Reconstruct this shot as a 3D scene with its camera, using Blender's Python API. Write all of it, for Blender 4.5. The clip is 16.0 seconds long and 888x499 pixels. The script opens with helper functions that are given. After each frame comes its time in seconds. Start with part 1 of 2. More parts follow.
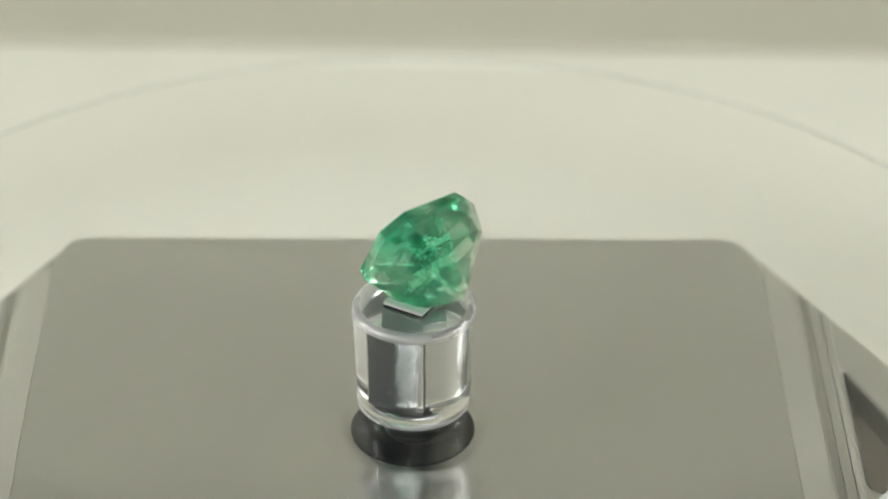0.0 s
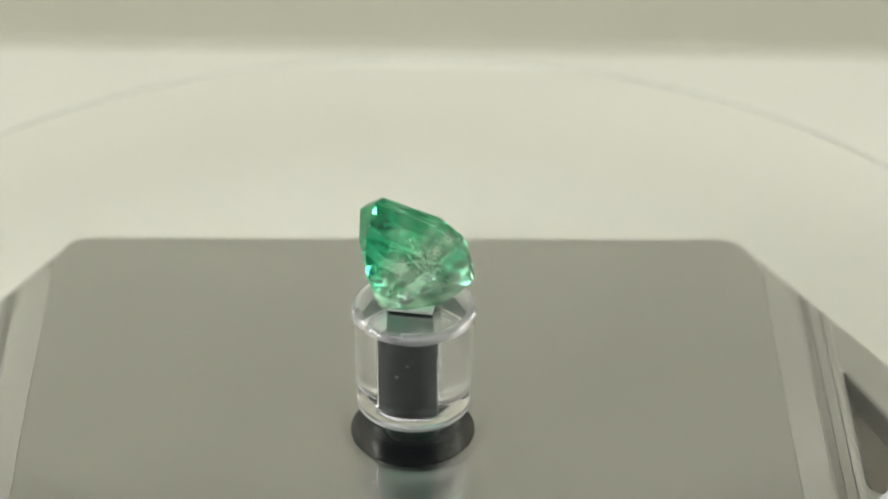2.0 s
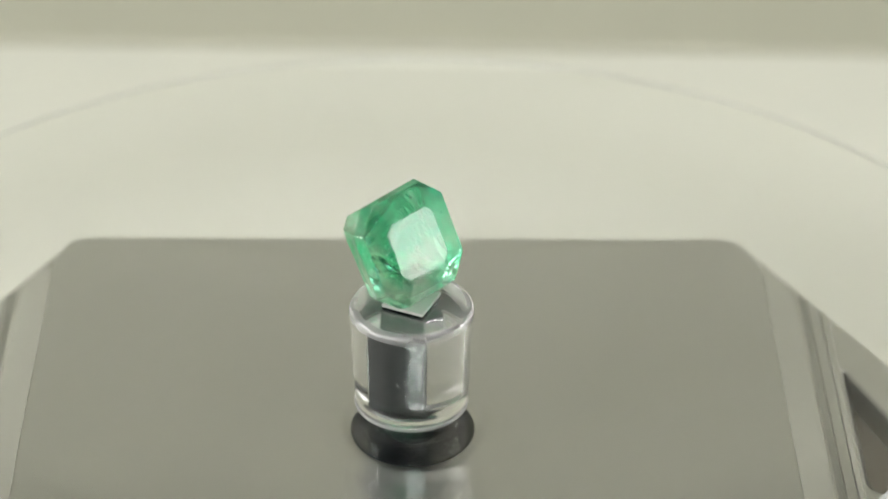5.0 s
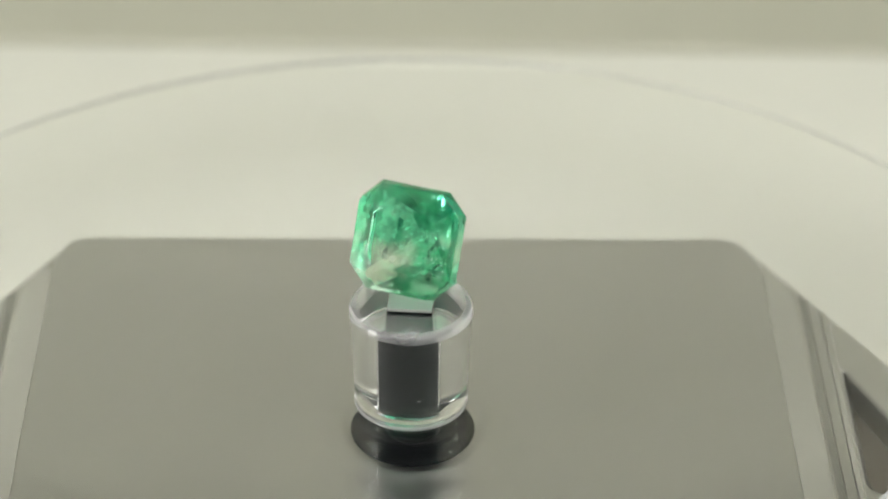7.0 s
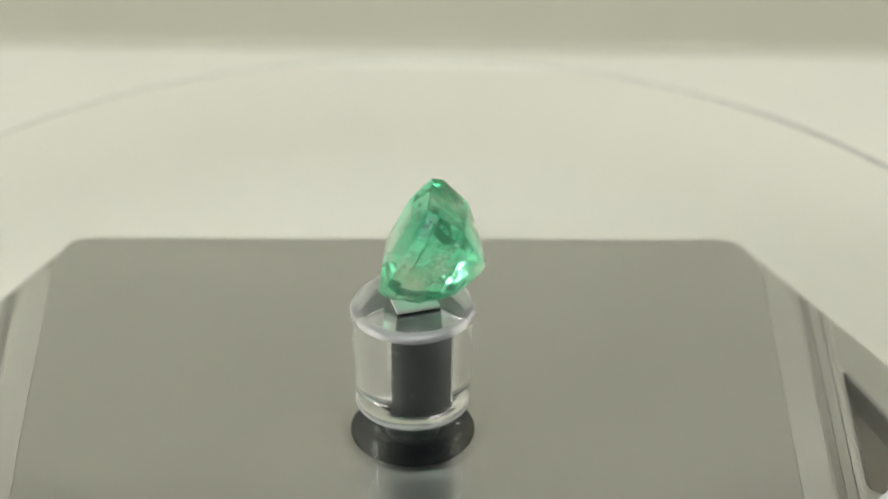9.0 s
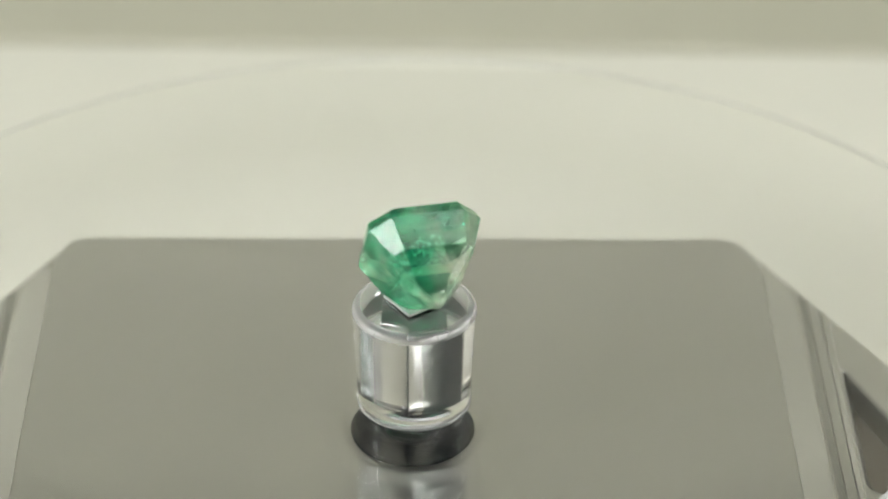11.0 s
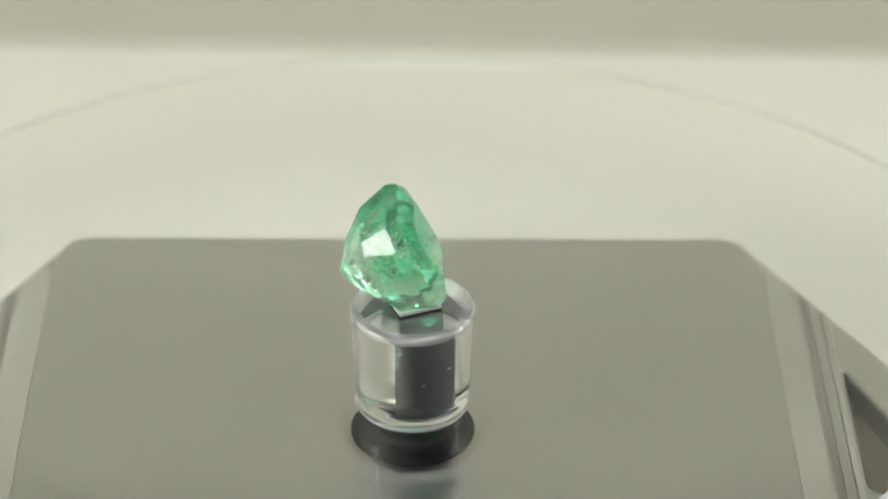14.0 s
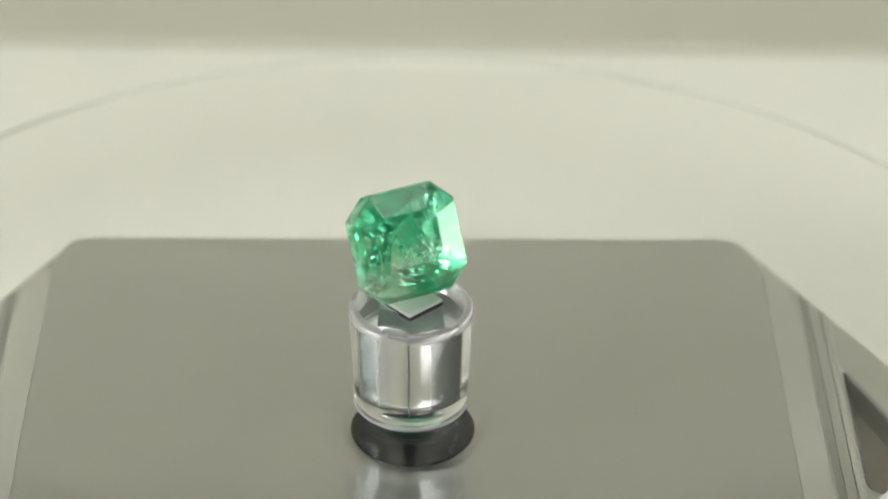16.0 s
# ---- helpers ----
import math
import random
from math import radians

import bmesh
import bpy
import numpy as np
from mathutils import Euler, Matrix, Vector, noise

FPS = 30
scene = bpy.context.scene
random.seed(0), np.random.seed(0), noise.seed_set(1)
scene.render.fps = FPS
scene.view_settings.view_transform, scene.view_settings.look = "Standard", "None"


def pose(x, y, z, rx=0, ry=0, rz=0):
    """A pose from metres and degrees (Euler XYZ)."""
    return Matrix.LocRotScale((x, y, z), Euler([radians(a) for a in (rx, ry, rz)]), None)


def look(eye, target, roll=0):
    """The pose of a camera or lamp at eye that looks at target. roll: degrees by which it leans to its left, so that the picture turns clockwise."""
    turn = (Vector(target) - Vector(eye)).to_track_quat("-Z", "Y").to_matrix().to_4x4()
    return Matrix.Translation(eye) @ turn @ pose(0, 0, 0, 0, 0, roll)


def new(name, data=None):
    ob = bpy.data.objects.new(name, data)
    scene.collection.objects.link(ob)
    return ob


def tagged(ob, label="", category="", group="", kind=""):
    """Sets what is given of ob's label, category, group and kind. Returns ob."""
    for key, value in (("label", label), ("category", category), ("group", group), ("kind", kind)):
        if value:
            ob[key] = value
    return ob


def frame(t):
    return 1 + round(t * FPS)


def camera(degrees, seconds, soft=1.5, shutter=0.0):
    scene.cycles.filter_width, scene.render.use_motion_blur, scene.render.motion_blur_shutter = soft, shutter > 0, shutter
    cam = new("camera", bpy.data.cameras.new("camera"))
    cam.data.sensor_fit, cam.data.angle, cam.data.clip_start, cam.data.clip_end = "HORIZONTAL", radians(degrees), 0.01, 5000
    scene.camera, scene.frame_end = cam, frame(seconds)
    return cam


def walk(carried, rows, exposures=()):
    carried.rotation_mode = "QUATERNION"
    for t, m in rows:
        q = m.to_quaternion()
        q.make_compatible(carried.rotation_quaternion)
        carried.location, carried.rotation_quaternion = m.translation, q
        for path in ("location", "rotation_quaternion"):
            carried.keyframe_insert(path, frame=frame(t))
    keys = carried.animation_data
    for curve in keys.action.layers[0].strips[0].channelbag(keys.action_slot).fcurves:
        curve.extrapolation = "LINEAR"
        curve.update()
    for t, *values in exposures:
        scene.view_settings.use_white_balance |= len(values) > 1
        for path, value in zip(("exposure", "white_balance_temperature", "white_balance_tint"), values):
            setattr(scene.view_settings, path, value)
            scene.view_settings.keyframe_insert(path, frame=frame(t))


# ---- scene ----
MM = 0.001
CLIP = 16.0

# ---- camera: a still macro camera on a stand ----
cam = camera(17.82, CLIP, soft=1.9)
EYE = Vector((0.0, -212.16 * MM, 151.93 * MM))
AIM = Vector((2.878 * MM, 7.43 * MM, 10.98 * MM))
cam.data.dof.use_dof = True
cam.data.dof.focus_distance = 0.256
cam.data.dof.aperture_fstop = 22.0
walk(cam, [(0.0, look(EYE, AIM, 0.44)), (CLIP, look(EYE, AIM, 0.44))], [(0.0, 0.0), (CLIP, 0.0)])

# ---- world: an indoor set, dim outside ----
world = bpy.data.worlds.new("world")
world.use_nodes = True
world.node_tree.nodes["Background"].inputs[0].default_value = (0.9, 0.92, 1.0, 1)
world.node_tree.nodes["Background"].inputs[1].default_value = 0.02
scene.world = world

# strengths of the overhead panel, the two side panels and the softbox
LIGHT_TOP = 2.36
LIGHT_SIDES = (0.2, 8.2)
LIGHT_LEFT = 11.7


# ---- materials ----
def material(name, rough=0.5, metal=0.0, color=(0.5, 0.5, 0.5), transmission=0.0, ior=1.5):
    m = bpy.data.materials.new(name)
    m.use_nodes = True
    b = m.node_tree.nodes["Principled BSDF"]
    b.inputs["Base Color"].default_value = (*color, 1)
    b.inputs["Roughness"].default_value = rough
    b.inputs["Metallic"].default_value = metal
    b.inputs["Transmission Weight"].default_value = transmission
    b.inputs["IOR"].default_value = ior
    return m, m.node_tree.nodes, m.node_tree.links, b


def noise_node(nodes, links, scale, detail=4.0, rough=0.5, stretch=None):
    tc = nodes.new("ShaderNodeTexCoord")
    n = nodes.new("ShaderNodeTexNoise")
    n.inputs["Scale"].default_value = scale
    n.inputs["Detail"].default_value = detail
    n.inputs["Roughness"].default_value = rough
    if stretch:
        mp = nodes.new("ShaderNodeMapping")
        mp.inputs["Scale"].default_value = stretch
        links.new(tc.outputs["Object"], mp.inputs["Vector"])
        links.new(mp.outputs["Vector"], n.inputs["Vector"])
    else:
        links.new(tc.outputs["Object"], n.inputs["Vector"])
    return n


def ramp(nodes, links, src, stops):
    r = nodes.new("ShaderNodeValToRGB")
    e = r.color_ramp.elements
    e[0].position, e[0].color = stops[0][0], (*stops[0][1], 1)
    e[1].position, e[1].color = stops[-1][0], (*stops[-1][1], 1)
    for p, c in stops[1:-1]:
        k = e.new(p)
        k.color = (*c, 1)
    links.new(src, r.inputs["Fac"])
    return r


def bump(nodes, links, src, target, strength, distance):
    b = nodes.new("ShaderNodeBump")
    b.inputs["Strength"].default_value = strength
    b.inputs["Distance"].default_value = distance
    links.new(src, b.inputs["Height"])
    links.new(b.outputs["Normal"], target.inputs["Normal"])
    return b


def map_range(nodes, links, src, lo, hi):
    r = nodes.new("ShaderNodeMapRange")
    r.inputs["To Min"].default_value = lo
    r.inputs["To Max"].default_value = hi
    links.new(src, r.inputs["Value"])
    return r.outputs["Result"]


def card_material(name, a, b):
    """Matt cream card with a faint tone and a paper tooth."""
    m, n, l, p = material(name, 0.85)
    big = noise_node(n, l, 14, 3)
    l.new(ramp(n, l, big.outputs["Fac"], [(0.3, a), (0.7, b)]).outputs["Color"], p.inputs["Base Color"])
    fine = noise_node(n, l, 1800, 2)
    bump(n, l, fine.outputs["Fac"], p, 0.08, 0.0002)
    return m


M_FLOOR = card_material("cream_card", (0.79, 0.785, 0.704), (0.815, 0.81, 0.728))
M_WALL = card_material("cream_wall", (0.76, 0.76, 0.68), (0.79, 0.79, 0.71))
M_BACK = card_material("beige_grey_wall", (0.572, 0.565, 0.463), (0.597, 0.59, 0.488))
M_DARK = card_material("dark_wall", (0.03, 0.032, 0.034), (0.045, 0.046, 0.05))


def metal_grey():
    m, n, l, p = material("satin_metal", 0.28, 1.0, (0.62, 0.62, 0.6))
    big = noise_node(n, l, 35, 3)
    l.new(ramp(n, l, big.outputs["Fac"], [(0.05, (0.59, 0.588, 0.572)), (0.95, (0.63, 0.626, 0.612))]).outputs["Color"], p.inputs["Base Color"])
    fine = noise_node(n, l, 60, 4)
    l.new(map_range(n, l, fine.outputs["Fac"], 0.285, 0.33), p.inputs["Roughness"])
    return m


M_METAL = metal_grey()
# darker metal: the shade inside the side grooves is put into its colour
M_GROOVE_SHADE = material("groove_shade_metal", 0.4, 1.0, (0.42, 0.42, 0.4))[0]
M_TRIM = card_material("beige_grey_paint", (0.375, 0.37, 0.315), (0.41, 0.405, 0.345))
M_TRIM.node_tree.nodes["Principled BSDF"].inputs["Roughness"].default_value = 0.45


def post_black():
    m, n, l, p = material("dark_polished_metal", 0.18, 1.0, (0.3, 0.32, 0.31))
    sc = noise_node(n, l, 500, 4, 0.6, (1.0, 1.0, 0.2))
    l.new(ramp(n, l, sc.outputs["Fac"], [(0.3, (0.09, 0.122, 0.114)), (0.75, (0.14, 0.172, 0.162))]).outputs["Color"], p.inputs["Base Color"])
    l.new(map_range(n, l, sc.outputs["Fac"], 0.06, 0.16), p.inputs["Roughness"])
    return m


M_POST = post_black()
M_DUST = card_material("white_dust", (0.82, 0.83, 0.8), (0.9, 0.9, 0.88))
M_PAD = card_material("pale_wax", (0.68, 0.68, 0.66), (0.76, 0.76, 0.74))


def acrylic(name, tint, rough, haze, scale=120):
    """Clear plastic; haze is a share of white scatter standing in for bright refraction."""
    m, n, l, p = material(name, rough, 0.0, tint, 1.0 - haze, 1.49)
    big = noise_node(n, l, scale, 4)
    l.new(map_range(n, l, big.outputs["Fac"], rough * 0.5, rough * 1.5), p.inputs["Roughness"])
    if haze:
        l.new(map_range(n, l, big.outputs["Fac"], 1.0 - haze * 0.4, max(0.0, 1.0 - haze * 1.6)), p.inputs["Transmission Weight"])
    return m


M_ACRYLIC = acrylic("clear_acrylic", (0.988, 0.992, 0.988), 0.015, 0.03)
M_BORE = acrylic("drilled_acrylic", (0.985, 0.99, 0.99), 0.07, 0.0)
# rim and top are hazed white for the bright background they refract
M_RIM = acrylic("soft_acrylic_rim", (0.985, 0.985, 0.998), 0.07, 0.3)
M_TOP = acrylic("hazed_acrylic_top", (0.985, 0.985, 0.995), 0.05, 0.17, 450)
# pale haze of the foot stands for total reflection at its bevel
M_FOOT_HAZE = acrylic("hazed_foot_acrylic", (0.98, 0.98, 0.97), 0.12, 0.3)
for m in (M_ACRYLIC, M_BORE, M_RIM, M_TOP, M_FOOT_HAZE):
    m.node_tree.nodes["Principled BSDF"].inputs["IOR"].default_value = 1.65
M_DISC = acrylic("clear_disc", (0.992, 0.995, 0.99), 0.0, 0.0)
M_DISC.node_tree.nodes["Principled BSDF"].inputs["Specular IOR Level"].default_value = 0.28


def disc_edge():
    """The disc's sawn edge, polished unevenly."""
    m, n, l, p = material("disc_edge", 0.3, 0.0, (0.96, 0.96, 0.94), 0.9, 1.2)
    a = noise_node(n, l, 22, 2)
    l.new(ramp(n, l, a.outputs["Fac"], [(0.38, (0.93, 0.93, 0.9)), (0.6, (0.985, 0.985, 0.97))]).outputs["Color"], p.inputs["Base Color"])
    l.new(map_range(n, l, a.outputs["Fac"], 0.98, 0.86), p.inputs["Transmission Weight"])
    return m


M_EDGE = disc_edge()
M_SCUFF = card_material("scuff_grey", (0.36, 0.35, 0.315), (0.48, 0.47, 0.425))


def rubber():
    m, n, l, p = material("black_plastic", 0.4, 0.0, (0.006, 0.0065, 0.008))
    fine = noise_node(n, l, 700, 3)
    l.new(map_range(n, l, fine.outputs["Fac"], 0.34, 0.5), p.inputs["Roughness"])
    return m


M_BLACK = rubber()


def hub_black():
    m, n, l, p = material("glossy_black_plastic", 0.22, 0.0, (0.005, 0.0055, 0.0065))
    p.inputs["Specular IOR Level"].default_value = 0.16
    smear = noise_node(n, l, 260, 3)
    l.new(map_range(n, l, smear.outputs["Fac"], 0.34, 0.46), p.inputs["Roughness"])
    return m


M_HUB = hub_black()
M_BROWN = card_material("dull_brown", (0.25, 0.225, 0.18), (0.32, 0.29, 0.24))
M_CAP = card_material("pale_plastic", (0.66, 0.66, 0.69), (0.70, 0.70, 0.73))


def gem_material():
    """Green beryl with random colour zones, painted see-through light and a few milky veils."""
    m, n, l, p = material("emerald_green", 0.025, 0.0, (0.4, 0.85, 0.58), 1.0, 1.57)
    a = noise_node(n, l, 150, 3, 0.55)
    # one flank and the foot are painted paler for light passing through the stone
    tc = n.new("ShaderNodeTexCoord")
    light_through = n.new("ShaderNodeVectorMath")
    light_through.operation = "DOT_PRODUCT"
    light_through.inputs[1].default_value = (-24.0, 6.0, -12.0)
    l.new(tc.outputs["Object"], light_through.inputs[0])
    add = n.new("ShaderNodeMath")
    l.new(a.outputs["Fac"], add.inputs[0])
    l.new(light_through.outputs["Value"], add.inputs[1])
    shift = n.new("ShaderNodeMath")
    l.new(add.outputs["Value"], shift.inputs[0])
    shift.inputs[1].default_value = 0.21
    l.new(ramp(n, l, shift.outputs["Value"], [(0.35, (0.004, 0.66, 0.32)), (0.49, (0.13, 0.91, 0.49)), (0.64, (0.85, 0.99, 0.8))]).outputs["Color"], p.inputs["Base Color"])
    v = noise_node(n, l, 300, 5, 0.65)
    l.new(ramp(n, l, v.outputs["Fac"], [(0.4, (0.98, 0.98, 0.98)), (0.66, (0.7, 0.7, 0.7))]).outputs["Color"], p.inputs["Transmission Weight"])
    w = noise_node(n, l, 500, 3)
    bump(n, l, w.outputs["Fac"], p, 0.03, 0.0001)
    return m


M_GEM = gem_material()
# dark colour of flecks that stand for dark reflections inside the stone
M_DARK_REFLECTION = material("dark_reflection", 0.5, 0.0, (0.02, 0.09, 0.055))[0]
# white inclusions, glossy and enlarged so that they also draw the stone's glints
M_VEIL_GLINT = material("white_inclusion_glint", 0.2, 0.0, (0.9, 0.95, 0.88))[0]


def light_material(name, strength, color):
    m = bpy.data.materials.new(name)
    m.use_nodes = True
    n, l = m.node_tree.nodes, m.node_tree.links
    n.clear()
    e, o = n.new("ShaderNodeEmission"), n.new("ShaderNodeOutputMaterial")
    e.inputs["Color"].default_value = (*color, 1)
    e.inputs["Strength"].default_value = strength
    l.new(e.outputs[0], o.inputs["Surface"])
    return m


# ---- mesh helpers ----
def finish(name, bm, mat, smooth=False):
    bmesh.ops.recalc_face_normals(bm, faces=bm.faces)
    me = bpy.data.meshes.new(name)
    bm.to_mesh(me)
    bm.free()
    if mat:
        me.materials.append(mat)
    if smooth:
        me.polygons.foreach_set("use_smooth", [True] * len(me.polygons))
        me.set_sharp_from_angle(angle=radians(32))
    return new(name, me)


def part(name, bm, mat, parent, label="", smooth=False):
    ob = finish(name, bm, mat, smooth)
    ob.parent = parent
    if label:
        ob["label"] = label
    return ob


def empty(name, m):
    ob = new(name)
    ob.empty_display_size = 0.005
    ob.matrix_world = m
    return ob


def box_bm(x0, x1, y0, y1, z0, z1, bevel=0.0, segments=2):
    bm = bmesh.new()
    bmesh.ops.create_cube(bm, size=1)
    for v in bm.verts:
        v.co = Vector(((x0 + x1) / 2 + v.co.x * (x1 - x0), (y0 + y1) / 2 + v.co.y * (y1 - y0), (z0 + z1) / 2 + v.co.z * (z1 - z0)))
    if bevel:
        bmesh.ops.bevel(bm, geom=bm.edges[:], offset=bevel, segments=segments, profile=0.5, affect="EDGES")
    return bm


def lathe_bm(profile, n=96, closed=True):
    """Turns a profile of (radius, height) in metres round z; ends on the axis are capped."""
    bm = bmesh.new()
    rings = []
    for r, z in profile:
        if r < 1e-7:
            rings.append([bm.verts.new((0, 0, z))])
        else:
            rings.append([bm.verts.new((r * math.cos(2 * math.pi * i / n), r * math.sin(2 * math.pi * i / n), z)) for i in range(n)])
    for a, b in zip(rings, rings[1:]):
        for i in range(n):
            j = (i + 1) % n
            if len(a) == 1:
                bm.faces.new((a[0], b[i], b[j]))
            elif len(b) == 1:
                bm.faces.new((a[i], a[j], b[0]))
            else:
                bm.faces.new((a[i], a[j], b[j], b[i]))
    return bm


def plate_bm(outline, z0, z1, holes=(), bevel=0.0, segments=3):
    """A plate of any outline with holes through it."""
    bm = bmesh.new()
    edges = []
    for loop in (outline, *holes):
        vs = [bm.verts.new((x * MM, y * MM, z0 * MM)) for x, y in loop]
        edges += [bm.edges.new((vs[i], vs[(i + 1) % len(vs)])) for i in range(len(vs))]
    bmesh.ops.triangle_fill(bm, use_beauty=True, use_dissolve=False, edges=edges)
    out = bmesh.ops.extrude_face_region(bm, geom=bm.faces[:])
    for v in (g for g in out["geom"] if isinstance(g, bmesh.types.BMVert)):
        v.co.z = z1 * MM
    bmesh.ops.recalc_face_normals(bm, faces=bm.faces)
    if bevel:
        rim = [e for e in bm.edges if len(e.link_faces) == 2 and all(abs(v.co.z - z1 * MM) < 1e-7 for v in e.verts)
               and min(f.normal.z for f in e.link_faces) < 0.5]
        bmesh.ops.bevel(bm, geom=rim, offset=bevel * MM, segments=segments, profile=0.5, affect="EDGES")
    return bm


def rounded(points, radius, steps=6):
    """A polygon with rounded corners; radius: one for all, or one for each corner."""
    out = []
    n = len(points)
    for i in range(n):
        p, a, b = Vector(points[i]), Vector(points[i - 1]), Vector(points[(i + 1) % n])
        u, v = (a - p).normalized(), (b - p).normalized()
        want = radius[i] if isinstance(radius, (list, tuple)) else radius
        if want <= 0:
            out.append(tuple(p))
            continue
        d = min(want, (a - p).length * 0.45, (b - p).length * 0.45)
        s, e = p + u * d, p + v * d
        for k in range(steps + 1):
            t = k / steps
            out.append(tuple(s * (1 - t) ** 2 + p * 2 * t * (1 - t) + e * t * t))
    return out


# ---- the set: card floor, walls, ceiling ----
FLOOR_Z = -20.0
BACK = 103.3


def slab(name, x0, x1, y0, y1, z0, z1, mat, label, category):
    ob = finish(name, box_bm(x0 * MM, x1 * MM, y0 * MM, y1 * MM, z0 * MM, z1 * MM), mat)
    return tagged(ob, label, category, kind="structure")


def build_set():
    x, mouth, front, top = 640.0, -340.0, -1300.0, 760.0
    z = FLOOR_Z
    slab("floor", -x, x, mouth, BACK + 20, z - 4, z, M_FLOOR, "matt cream white card floor of the photo set", "floor")
    # unseen table, coloured near-black to keep the front dark
    slab("table", -x, x, front, mouth, z - 6, z - 0.4, M_DARK, "near-black table top added out of view in front of the set", "table")
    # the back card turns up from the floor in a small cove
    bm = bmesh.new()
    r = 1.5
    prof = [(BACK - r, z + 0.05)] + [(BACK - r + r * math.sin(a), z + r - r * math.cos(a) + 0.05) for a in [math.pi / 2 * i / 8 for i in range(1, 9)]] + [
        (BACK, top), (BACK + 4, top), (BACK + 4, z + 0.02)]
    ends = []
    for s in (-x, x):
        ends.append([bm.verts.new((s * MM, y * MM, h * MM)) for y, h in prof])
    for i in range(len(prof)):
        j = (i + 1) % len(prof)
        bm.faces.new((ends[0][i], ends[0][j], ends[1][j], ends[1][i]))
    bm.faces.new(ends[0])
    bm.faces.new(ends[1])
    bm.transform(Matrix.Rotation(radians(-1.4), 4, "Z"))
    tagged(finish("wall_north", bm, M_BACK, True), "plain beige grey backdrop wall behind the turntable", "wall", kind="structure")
    slab("wall_west", -x - 4, -x, mouth, BACK + 10, z, top, M_WALL, "plain cream side wall of the photo set", "wall")
    slab("wall_east", x, x + 4, mouth, BACK + 10, z, top, M_WALL, "plain cream side wall of the photo set", "wall")
    slab("ceiling", -x, x, mouth, BACK + 10, top, top + 4, M_WALL, "plain cream ceiling of the photo set", "ceiling")
    # unseen walls and ceiling, coloured near-black so reflections of this side stay dark
    for nm, a in (("wall_west_dark", -x - 4), ("wall_east_dark", x)):
        slab(nm, a, a + 4, front, mouth, z, top, M_DARK, "near-black side wall added out of view to keep the front dark", "wall")
    slab("wall_south", -x, x, front - 4, front, z, top, M_DARK, "near-black wall added out of view to keep the front dark", "wall")
    slab("ceiling_dark", -x, x, front, mouth, top, top + 4, M_DARK, "near-black ceiling added out of view to keep the front dark", "ceiling")


build_set()


def light_panel(name, m, w, h, strength, color, label):
    """A flat light panel: a housing with a glowing diffuser, facing its own -z."""
    thing = empty(name, m)
    part("housing", box_bm(-w / 2 - 0.006, w / 2 + 0.006, -h / 2 - 0.006, h / 2 + 0.006, 0.001, 0.014, 0.002), M_BLACK, thing, "black plastic housing")
    part("diffuser", box_bm(-w / 2, w / 2, -h / 2, h / 2, -0.001, 0.0015), light_material(name + "_glow", strength, color), thing, "glowing white diffuser")
    tagged(thing, label, "light panel")


# overhead panel is out of view, added to brighten the card floor
light_panel("light_panel", pose(0.13, -0.08, 0.744), 0.84, 0.44, LIGHT_TOP, (0.985, 0.99, 0.955), "unseen flat white light panel added under the ceiling to light the floor")
light_panel("side_panel", look((-0.622, -0.02, 0.42), (0, -0.02, 0.1)), 0.5, 0.34, LIGHT_SIDES[0], (0.985, 0.99, 0.96), "dim white diffuser panel high on the side wall")
light_panel("side_panel", look((0.622, 0.04, 0.15), (0, 0.0, 0.03)), 0.46, 0.26, LIGHT_SIDES[1], (0.985, 0.99, 0.96), "bright white diffuser panel low on the side wall")
light_panel("softbox", look((-0.58, -0.2, 0.193), (0, 0, 0.017)), 0.27, 0.235, LIGHT_LEFT, (1.0, 1.0, 0.98), "rectangular white softbox standing beside the set")


# ---- turntable ----
PLATTER = -0.5  # top of the clear disc


def bar_bm(profile, y0, slope):
    """A long bar of the given (x, z) profile whose far end is cut along the body's slanted corner."""
    bm = bmesh.new()
    near = [bm.verts.new((x * MM, y0 * MM, z * MM)) for x, z in profile]
    far = [bm.verts.new((x * MM, slope(x) * MM, z * MM)) for x, z in profile]
    for i in range(len(profile)):
        j = (i + 1) % len(profile)
        bm.faces.new((near[i], near[j], far[j], far[i]))
    bm.faces.new(near)
    bm.faces.new(far)
    return bm


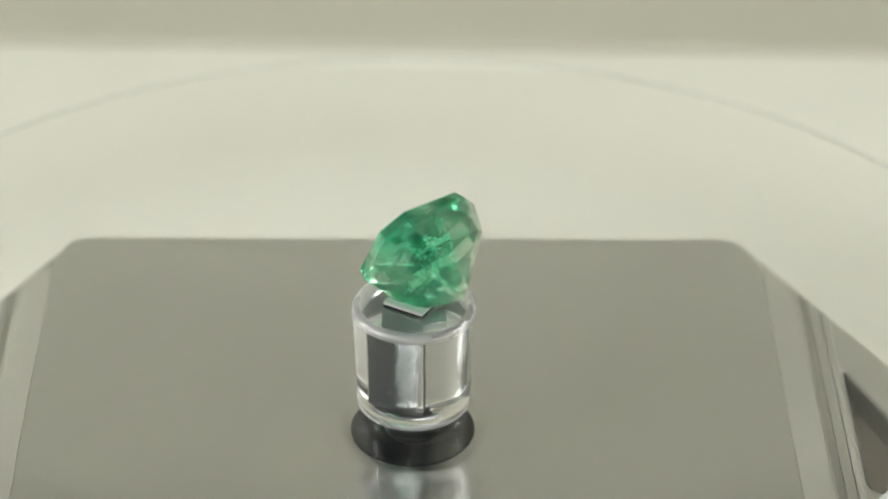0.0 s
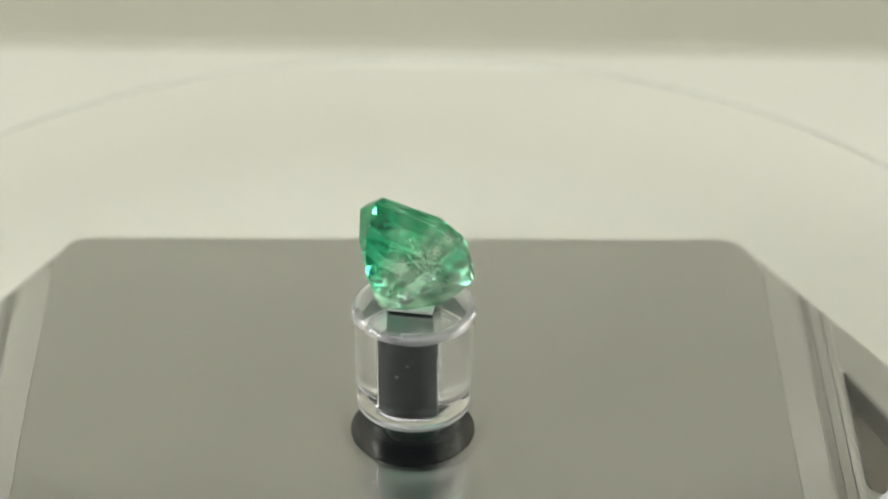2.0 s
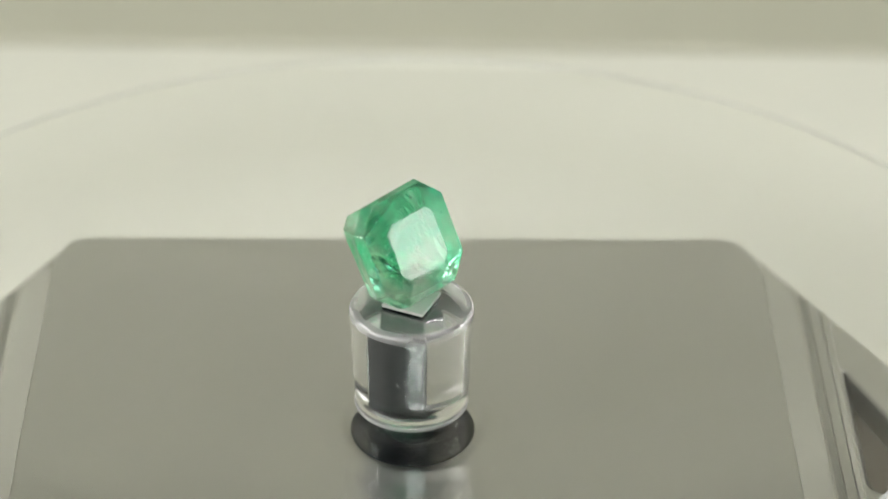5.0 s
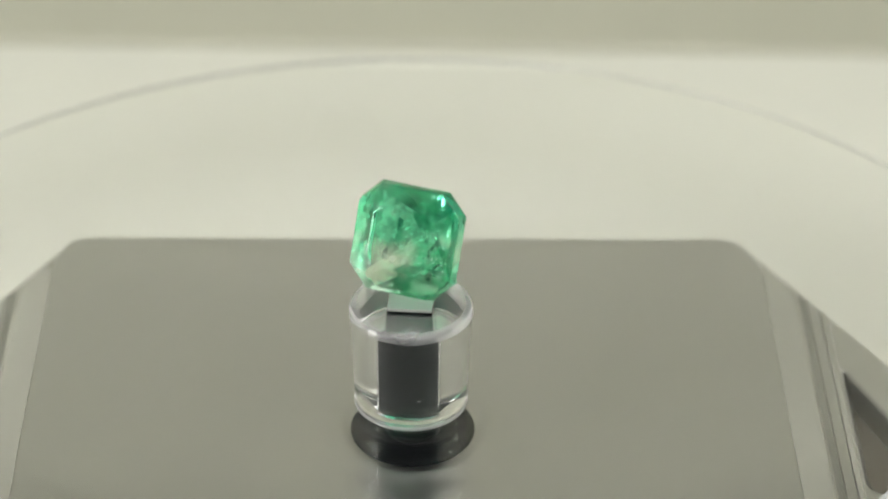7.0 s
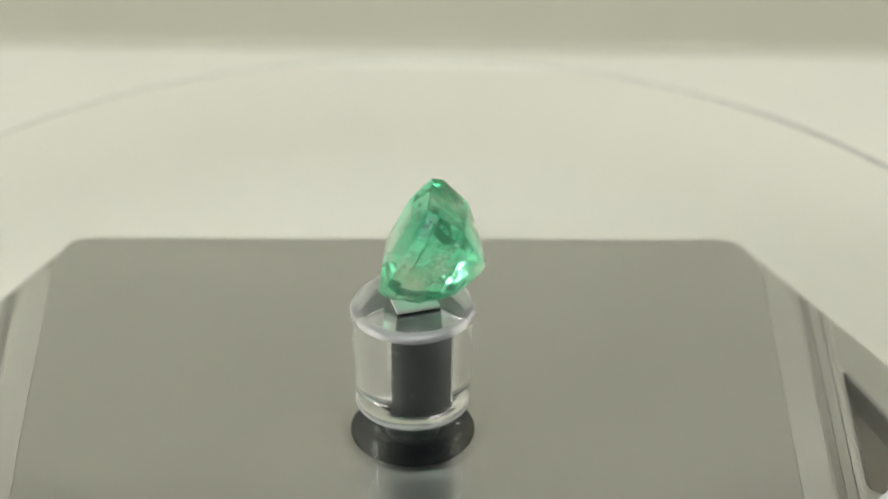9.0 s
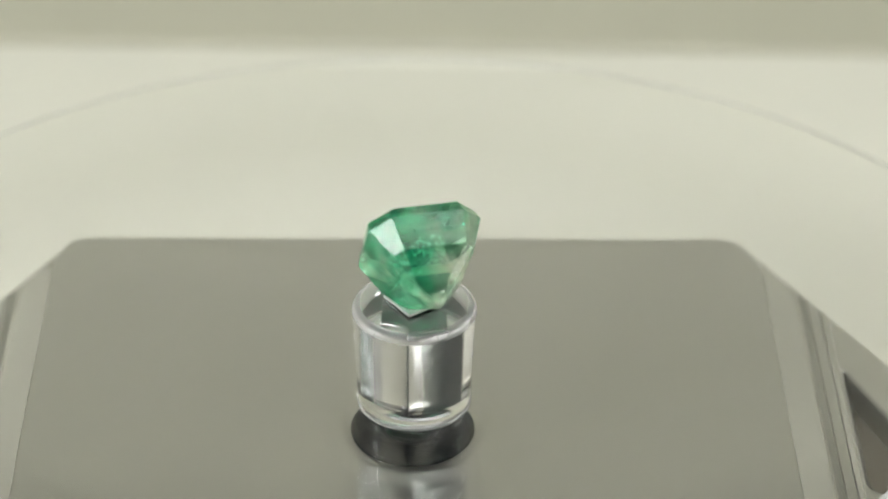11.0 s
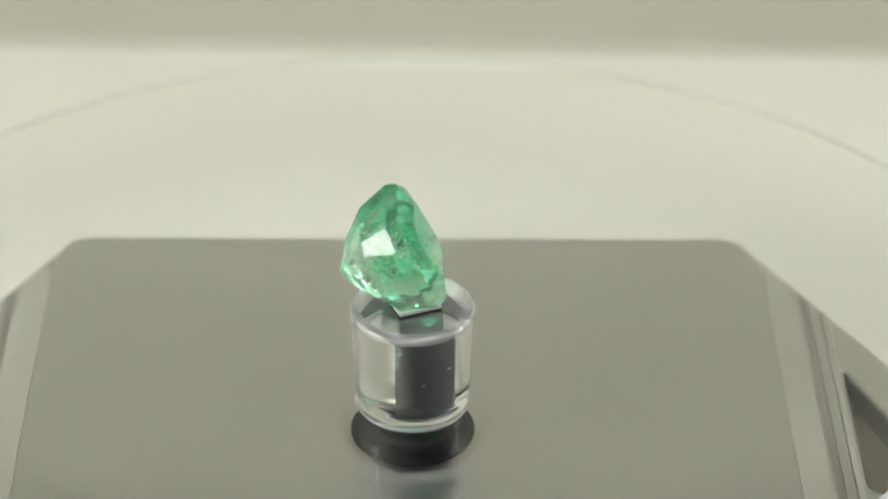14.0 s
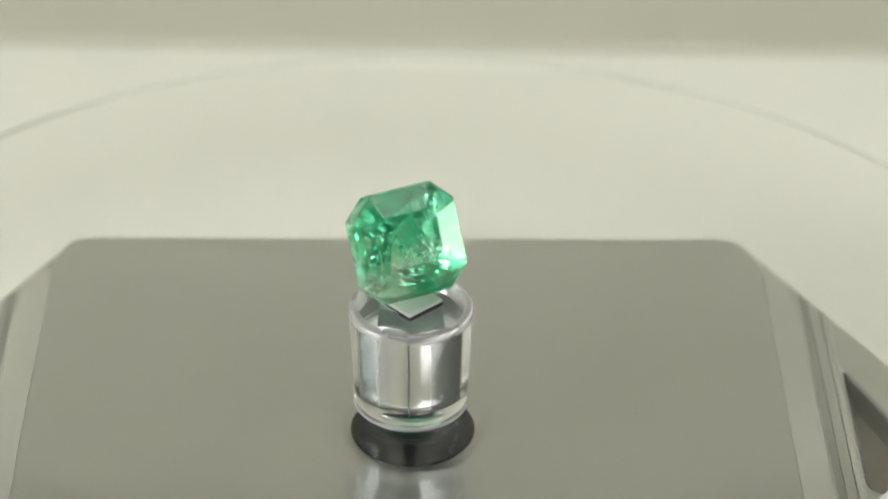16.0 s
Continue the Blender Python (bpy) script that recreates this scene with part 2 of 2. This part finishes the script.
def turntable():
    thing = empty("turntable", pose(0, 0, FLOOR_Z * MM))
    lift = -FLOOR_Z

    def slant(x):
        """The slanted corner's line; higher parts end a little further in."""
        return 26.6 - (abs(x) - 35.5) * 1.66 + (0.7 if x < 0 else 0)

    def slant_high(x):
        return slant(x) - 1.25

    top_z, body_z = lift - 4.35, lift - 5.8
    outer = rounded([(-33.6, 31.78), (33.2, 31.58), (49.5, 3.8), (54, -30), (44, -48), (-44, -48), (-54, -30), (-49.5, 4.4)], 3.0)
    slot = rounded([(40.65, 10.6), (40.65, -7.0), (48.3, -7.0)], (0.3, 2.2, 1.2))
    slot_w = [(-x, y) for x, y in slot]
    part("body", plate_bm(outer, lift - 18.0, body_z, (slot, slot_w), 0.5), M_METAL, thing, "grey satin metal housing", True)
    part("underside", plate_bm(rounded([(-33, 29), (33, 29), (48, 3), (53, -30), (43, -47), (-43, -47), (-53, -30), (-48, 3)], 3.0), lift - 19.2, lift - 10.0), M_BROWN, thing,
         "dull brown grey underside")
    part("top_plate", plate_bm(rounded([(-33.4, 31.03), (32.8, 30.83), (34.85, 26.4), (34.85, -46.5), (-34.85, -46.5), (-34.85, 27.2)], (2.5, 2.5, 0, 0, 0, 0)), body_z - 0.3, top_z, (), 0.03),
         M_METAL, thing, "smooth grey reflective top plate", True)
    for s in (-1, 1):
        part("shoulder", bar_bm([(s * 34.87, top_z - 0.002), (s * 37.2, top_z - 0.3), (s * 37.65, top_z - 0.55), (s * 37.85, body_z - 0.2), (s * 34.87, body_z - 0.2)], -46, slant_high), M_TRIM, thing, "beige grey painted strip", True)
        part("groove", bar_bm([(s * 37.85, body_z - 0.2), (s * 37.85, body_z + 0.05), (s * 38.5, body_z + 0.05), (s * 38.5, body_z - 0.2)], -46, slant), M_GROOVE_SHADE, thing, "darker metal strip standing for the shade in the groove")
        part("ridge", bar_bm([(s * 38.5, body_z - 0.2), (s * 38.7, body_z + 0.45), (s * 39.6, body_z + 0.42), (s * 39.7, body_z - 0.2)], -46, slant), M_METAL, thing, "", True)
        part("lip", bar_bm([(s * 39.7, body_z - 0.2), (s * 39.75, body_z + 0.38), (s * 40.2, body_z + 0.3), (s * 40.45, body_z - 0.2)], -46, slant), M_TRIM, thing, "beige grey painted lip", True)
        part("end_cap", plate_bm(rounded([(s * 40.6, -9.2), (s * 47.0, -2.1), (s * 50.0, -2.1), (s * 50.0, -22), (s * 40.6, -22)], 0.8), body_z - 0.3, body_z + 0.5, (), 0.3), M_CAP, thing, "pale grey plastic end cap", True)
    for ob in thing.children:
        ob.location.x = -0.5 * MM
    for i in range(4):
        a = math.pi / 4 + i * math.pi / 2
        foot = lathe_bm([(0, 0), (0.004, 0), (0.0045, 0.0004), (0.0045, 0.0014), (0, 0.0014)], 24)
        bmesh.ops.translate(foot, verts=foot.verts, vec=(0.045 * math.cos(a) * 0.8, 0.045 * math.sin(a) * 0.8 - 0.006, 0))
        part("foot", foot, M_BLACK, thing)
    # black hub under the clear platter
    R, t, z1 = 65.0 * MM, 1.1 * MM, (lift + PLATTER) * MM
    r, z0 = 5.62 * MM, top_z * MM + 0.00001
    hub = part("hub", lathe_bm([(0, z0), (r * 0.98, z0), (r, z0 + 0.00005), (r * 0.985, z0 + 0.0001), (r * 0.95, z0 + 0.00013), (r * 0.6, z0 + 0.00015),
                                (0.0025, z0 + 0.00016), (0.0025, z1 - t), (0, z1 - t)], 96), M_HUB, thing, "round glossy black hub", True)
    # added ring, its slopes shaped to catch bright crescents round the hub
    rim = [(5.7, 0.0), (5.85, 0.03), (6.1, 0.13), (6.45, 0.24), (6.8, 0.25), (7.2, 0.17), (7.7, 0.06), (8.3, 0.0)]
    part("hub_ring", lathe_bm([(q * MM, top_z * MM + h * MM + 0.000005) for q, h in rim], 96), M_METAL, thing, "low ring added to give the bright crescents round the hub", True)
    e = 0.00025
    disc = part("platter", lathe_bm([(0, z1 - t), (R - e, z1 - t), (R - e * 0.3, z1 - t + e * 0.3), (R, z1 - t + e), (R, z1 - e), (R - e * 0.3, z1 - e * 0.3), (R - e, z1), (0, z1)], 256), M_DISC, thing,
                "large clear acrylic disc", True)
    disc.data.materials.append(M_EDGE)
    for poly in disc.data.polygons:
        poly.material_index = 1 if abs(poly.normal.z) < 0.9 else 0
    disc.visible_shadow = False
    # a scuffed streak along one stretch of the disc's rim, thick in its middle and fraying out
    bm = bmesh.new()
    r5 = random.Random(6)
    rows = []
    for i in range(61):
        a = radians(97 + 58 * i / 60)
        w = 0.26 * math.sin(math.pi * i / 60) ** 0.8 * r5.uniform(0.6, 1.0) * MM + 0.00001
        mid = R - 0.6 * MM + r5.uniform(-0.05, 0.05) * MM
        rows.append([bm.verts.new((q * math.cos(a), q * math.sin(a), h)) for q, h in ((mid - w, z1 - 0.00001), (mid - w, z1 + 0.00002), (mid + w, z1 + 0.00002), (mid + w, z1 - 0.00001))])
    for a, b in zip(rows, rows[1:]):
        for i in range(4):
            bm.faces.new((a[i], a[(i + 1) % 4], b[(i + 1) % 4], b[i]))
    part("edge_scuff", bm, M_SCUFF, disc, "grey brown scuffed streak")
    tagged(thing, "grey metal turntable with a clear acrylic disc on top", "turntable")
    return thing, hub, disc


table, hub, disc = turntable()
H_TOP = 10.05
POST_Z = 10.2
PAD_Z = 10.6
POST_TURN = 17.4


# ---- stand: clear acrylic cylinder with a square bore, a black post in it ----
def square(h, z, cut=0.09):
    """A square outline with small cut corners, turned with the post."""
    m = Matrix.Rotation(radians(POST_TURN), 3, "Z")
    c = h - cut
    return [m @ Vector((x * MM, y * MM, z * MM)) for x, y in ((-c, -h), (c, -h), (h, -c), (h, c), (c, h), (-c, h), (-h, c), (-h, -c))]


def bored_cylinder_bm(profile, half, floor, n=128):
    """The turned profile from the bottom's rim to the top's rim, with a blind square bore down to floor."""
    bm = bmesh.new()
    rings = [[bm.verts.new((r * MM * math.cos(2 * math.pi * i / n), r * MM * math.sin(2 * math.pi * i / n), z * MM)) for i in range(n)] for r, z in profile]
    for a, b in zip(rings, rings[1:]):
        for i in range(n):
            j = (i + 1) % n
            bm.faces.new((a[i], a[j], b[j], b[i]))
    ring = rings[-1]
    mouth, end = [[bm.verts.new(q) for q in square(half, z)] for z in (profile[-1][1], floor)]
    edges = [bm.edges.new((mouth[i], mouth[(i + 1) % 8])) for i in range(8)]
    edges += [bm.edges.get((ring[i], ring[(i + 1) % n])) for i in range(n)]
    bmesh.ops.triangle_fill(bm, use_beauty=True, use_dissolve=False, edges=edges)
    for i in range(8):
        j = (i + 1) % 8
        bm.faces.new((end[i], end[j], mouth[j], mouth[i]))
    bm.faces.new(end)
    bm.faces.new(rings[0])
    return bm


def stand():
    thing = empty("display_stand", pose(0, 0, 0))
    rt, rb, h, z0 = 5.68, 5.22, H_TOP, PLATTER + 0.02
    base = z0 + 0.75
    prof = [(rb - 0.5, z0), (rb - 0.42, z0 + 0.03), (rb - 0.08, z0 + 0.36), (rb, z0 + 0.48), (rb + 0.03, z0 + 1.2), (rt - 0.16, h - 2.6), (rt - 0.05, h - 1.2), (rt, h - 0.8), (rt - 0.03, h - 0.52), (rt - 0.12, h - 0.3), (rt - 0.27, h - 0.14), (rt - 0.47, h - 0.04), (rt - 0.75, h)]
    body = part("cylinder", bored_cylinder_bm(prof, 2.1, base), M_ACRYLIC, thing, "clear acrylic cylinder", True)
    for m in (M_BORE, M_RIM, M_TOP, M_FOOT_HAZE):
        body.data.materials.append(m)
    for poly in body.data.polygons:
        c, flat = poly.center, abs(poly.normal.z)
        r = math.hypot(c.x, c.y)
        if (z0 + 0.01) * MM < c.z < (z0 + 0.42) * MM:
            poly.material_index = 4
        elif flat < 0.1 and r < 0.0032:
            poly.material_index = 1
        elif c.z > (h - 0.9) * MM and r > (rt - 0.73) * MM and flat < 0.995:
            poly.material_index = 2
        elif c.z > (h - 0.01) * MM:
            poly.material_index = 3
    bm = box_bm(-2.02 * MM, 2.02 * MM, -2.02 * MM, 2.02 * MM, (base + 0.01) * MM, (POST_Z + 0.1) * MM, 0.00005, 2)
    bm.transform(Matrix.Rotation(radians(POST_TURN), 4, "Z"))
    part("post", bm, M_POST, thing, "square dark polished post")
    # added foot ring, hazed pale to draw the bevel's bright reflections
    zf = z0 - 0.01
    ring = [(rb - 0.3, zf), (rb + 0.03, zf), (rb + 0.06, zf + 0.12), (rb + 0.03, zf + 0.28), (rb - 0.06, zf + 0.34), (rb - 0.3, zf + 0.06), (rb - 0.3, zf)]
    part("foot_ring", lathe_bm([(r * MM, z * MM) for r, z in ring], 128), M_FOOT_HAZE, thing, "pale hazed foot ring added for the bright reflections at the bevel", True)
    bm = box_bm(-2.0 * MM, 2.0 * MM, -2.0 * MM, 2.0 * MM, (POST_Z + 0.1) * MM, PAD_Z * MM, 0.00005, 2)
    bm.transform(Matrix.Rotation(radians(POST_TURN), 4, "Z"))
    part("wax_pad", bm, M_PAD, thing, "pale grey wax pad")
    # flecks of dust caught between the post and the bore
    r3 = random.Random(12)
    bm = bmesh.new()
    for _ in range(26):
        turn = Matrix.Rotation(radians(POST_TURN + 90 * r3.randrange(4)), 4, "Z")
        spot = Matrix.Translation((r3.uniform(-1.7, 1.7) * MM, -2.06 * MM, r3.uniform(base + 0.4, h - 1.5) * MM))
        k = r3.uniform(0.03, 0.085) * MM
        bmesh.ops.create_icosphere(bm, subdivisions=1, radius=1.0, matrix=turn @ spot @ Matrix.Diagonal((k * r3.uniform(0.8, 2.2), 0.00002, k, 1)))
    part("dust_flecks", bm, M_DUST, thing)["kind"] = "stuff"
    tagged(thing, "small clear acrylic cylinder stand with a square dark metal post", "display stand")
    return thing


stand_thing = stand()


# ---- gem ----
def octagon(left, right, up, down, cut):
    """Corners of a cut-corner rectangle, across x and along the girdle's height."""
    return [(-left + cut, up), (right - cut, up), (right, up - cut), (right, -down + cut), (right - cut, -down), (-left + cut, -down), (-left, -down + cut), (-left, up - cut)]


LEAN, TIP, TWIST = 26.9, 2.6, -3.8  # the table looks up, leans to one side and is turned on the post


def gem():
    thing = empty("emerald", pose(0, 0, 0))
    # steps of the cut from the table to the culet: depth, half widths left and right, half heights up and down, corner cut
    steps = [(-1.17, 3.01, 2.63, 2.64, 2.88, 0.79), (-0.39, 4.91, 4.88, 4.66, 4.96, 1.98), (0.58, 5.2, 5.12, 4.82, 4.99, 1.89),
             (3.55, 3.91, 3.55, 4.04, 4.37, 0.93), (5.85, 1.25, 2.0, 2.2, 2.66, 0.15), (7.34, 0.57, 0.25, 0.53, 0.34, 0.22)]
    lean, tip = radians(LEAN), radians(TIP)
    back, rise = Vector((0, math.cos(lean), -math.sin(lean))), Vector((0, math.sin(lean), math.cos(lean)))
    across = Vector((1, 0, 0)) * math.cos(tip) + rise * math.sin(tip)
    up = rise * math.cos(tip) - Vector((1, 0, 0)) * math.sin(tip)
    centre = Vector((-0.51, -0.29, PAD_Z + 6.25))
    twist = Matrix.Rotation(radians(TWIST), 3, "Z")
    bm = bmesh.new()
    for depth, left, right, high, low, cut in steps:
        for x, b in octagon(left, right, high, low, cut):
            q = centre + back * depth + across * x + up * b
            q.z = max(q.z, PAD_Z + 0.005)
            bm.verts.new(twist @ q * MM)
    bmesh.ops.convex_hull(bm, input=bm.verts[:])
    bmesh.ops.delete(bm, geom=[v for v in bm.verts if not v.link_faces], context="VERTS")
    bmesh.ops.dissolve_limit(bm, angle_limit=radians(2.5), verts=bm.verts[:], edges=bm.edges[:])
    bmesh.ops.bevel(bm, geom=bm.edges[:], offset=0.06 * MM, segments=1, profile=0.5, affect="EDGES")
    # the worn pavilion: shallow dents, and nicks along its ridges
    bmesh.ops.triangulate(bm, faces=bm.faces[:])
    for _ in range(3):
        bmesh.ops.subdivide_edges(bm, edges=[e for e in bm.edges if e.calc_length() > 0.5 * MM], cuts=1, use_grid_fill=True)
    bmesh.ops.triangulate(bm, faces=bm.faces[:])
    bm.normal_update()
    axis, girdle, high_side = twist @ back, twist @ centre * MM, twist @ up
    for v in bm.verts:
        depth = (v.co - girdle).dot(axis) / MM
        if depth > 0.9 and v.normal.dot(high_side) < 0.45 and v.co.z > (PAD_Z + 0.3) * MM:
            worn = min(1.0, (depth - 0.9) / 1.5)
            v.co -= v.normal * (0.14 * worn * (0.35 + noise.noise(v.co * 620)) + 0.06 * worn * noise.noise(v.co * 1500)) * MM
    part("cut_stone", bm, M_GEM, thing, "translucent green faceted stone")
    # scattered dark flecks for inner reflections; pale inclusions, also glints, in three healed cracks
    def flecks(name, mat, spots, size, r2):
        bm = bmesh.new()
        for q in spots:
            m = Matrix.Translation(q * MM) @ Euler([r2.uniform(0, 6.28) for _ in range(3)]).to_matrix().to_4x4()
            k = size * r2.uniform(0.3, 1.0) * MM
            bmesh.ops.create_icosphere(bm, subdivisions=1, radius=1.0, matrix=m @ Matrix.Diagonal((k, k * r2.uniform(0.25, 0.8), k * 0.15, 1)))
        part(name, bm, mat, thing)["kind"] = "stuff"

    r2 = random.Random(2)
    flecks("dark_reflection_flecks", M_DARK_REFLECTION, [twist @ (centre + back * r2.uniform(-0.3, 4.0) + up * r2.uniform(-2.6, 2.6) + across * r2.uniform(-2.6, 2.6)) for _ in range(30)], 0.22, r2)
    r2 = random.Random(9)
    spots = []
    for c, u, v in (((0.3, 1.0, -0.6), (0.9, 0.3, 0.5), (-0.2, 0.8, 0.6)), ((-1.2, 2.6, 0.8), (0.4, 0.9, 0.1), (0.7, -0.2, 0.8)), ((1.4, 3.2, -1.6), (0.8, 0.5, -0.3), (0.1, 0.5, 0.9))):
        for _ in range(80):
            a, b = r2.gauss(0, 1.3), r2.gauss(0, 0.9)
            p = Vector(c) + Vector(u) * a + Vector(v) * b
            p = Vector((max(-3.4, min(3.4, p.x)), max(-0.9, min(4.8, p.y)), max(-3.0, min(2.7, p.z))))
            spots.append(twist @ (centre + across * p.x * 0.75 + back * (0.3 + p.y * 0.8) + up * p.z * 0.8))
    flecks("pale_inclusions_glints", M_VEIL_GLINT, spots, 0.13, r2)
    tagged(thing, "pale green step-cut emerald resting on the acrylic stand", "gemstone")
    return thing


gem_thing = gem()


# ---- a speck of grit on the card ----
def grit():
    bm = bmesh.new()
    bmesh.ops.create_icosphere(bm, subdivisions=2, radius=0.00056)
    r = random.Random(3)
    for v in bm.verts:
        v.co *= r.uniform(0.8, 1.15)
        v.co.z *= 0.6
    ob = finish("grit_speck", bm, M_BROWN, True)
    ob.matrix_world = pose(50.5 * MM, 42.7 * MM, (FLOOR_Z + 0.22) * MM)
    tagged(ob, "tiny dark speck of grit lying on the card", "speck")


grit()


# ---- what moves: platter, hub, stand and gem turn together ----
PERIOD = 10.33
FACING = 6.37


def motions():
    steps = 64
    times = [CLIP * i / steps for i in range(steps + 1)]
    for ob, off in ((disc, (0, 0)), (hub, (0, 0)), (stand_thing, (-0.15, 0)), (gem_thing, (0, 0))):
        rows = []
        for t in times:
            turn = Matrix.Rotation(-2 * math.pi * (t - FACING) / PERIOD, 4, "Z")
            rows.append((t, turn @ Matrix.Translation((off[0] * MM, off[1] * MM, 0))))
        walk(ob, rows)


motions()
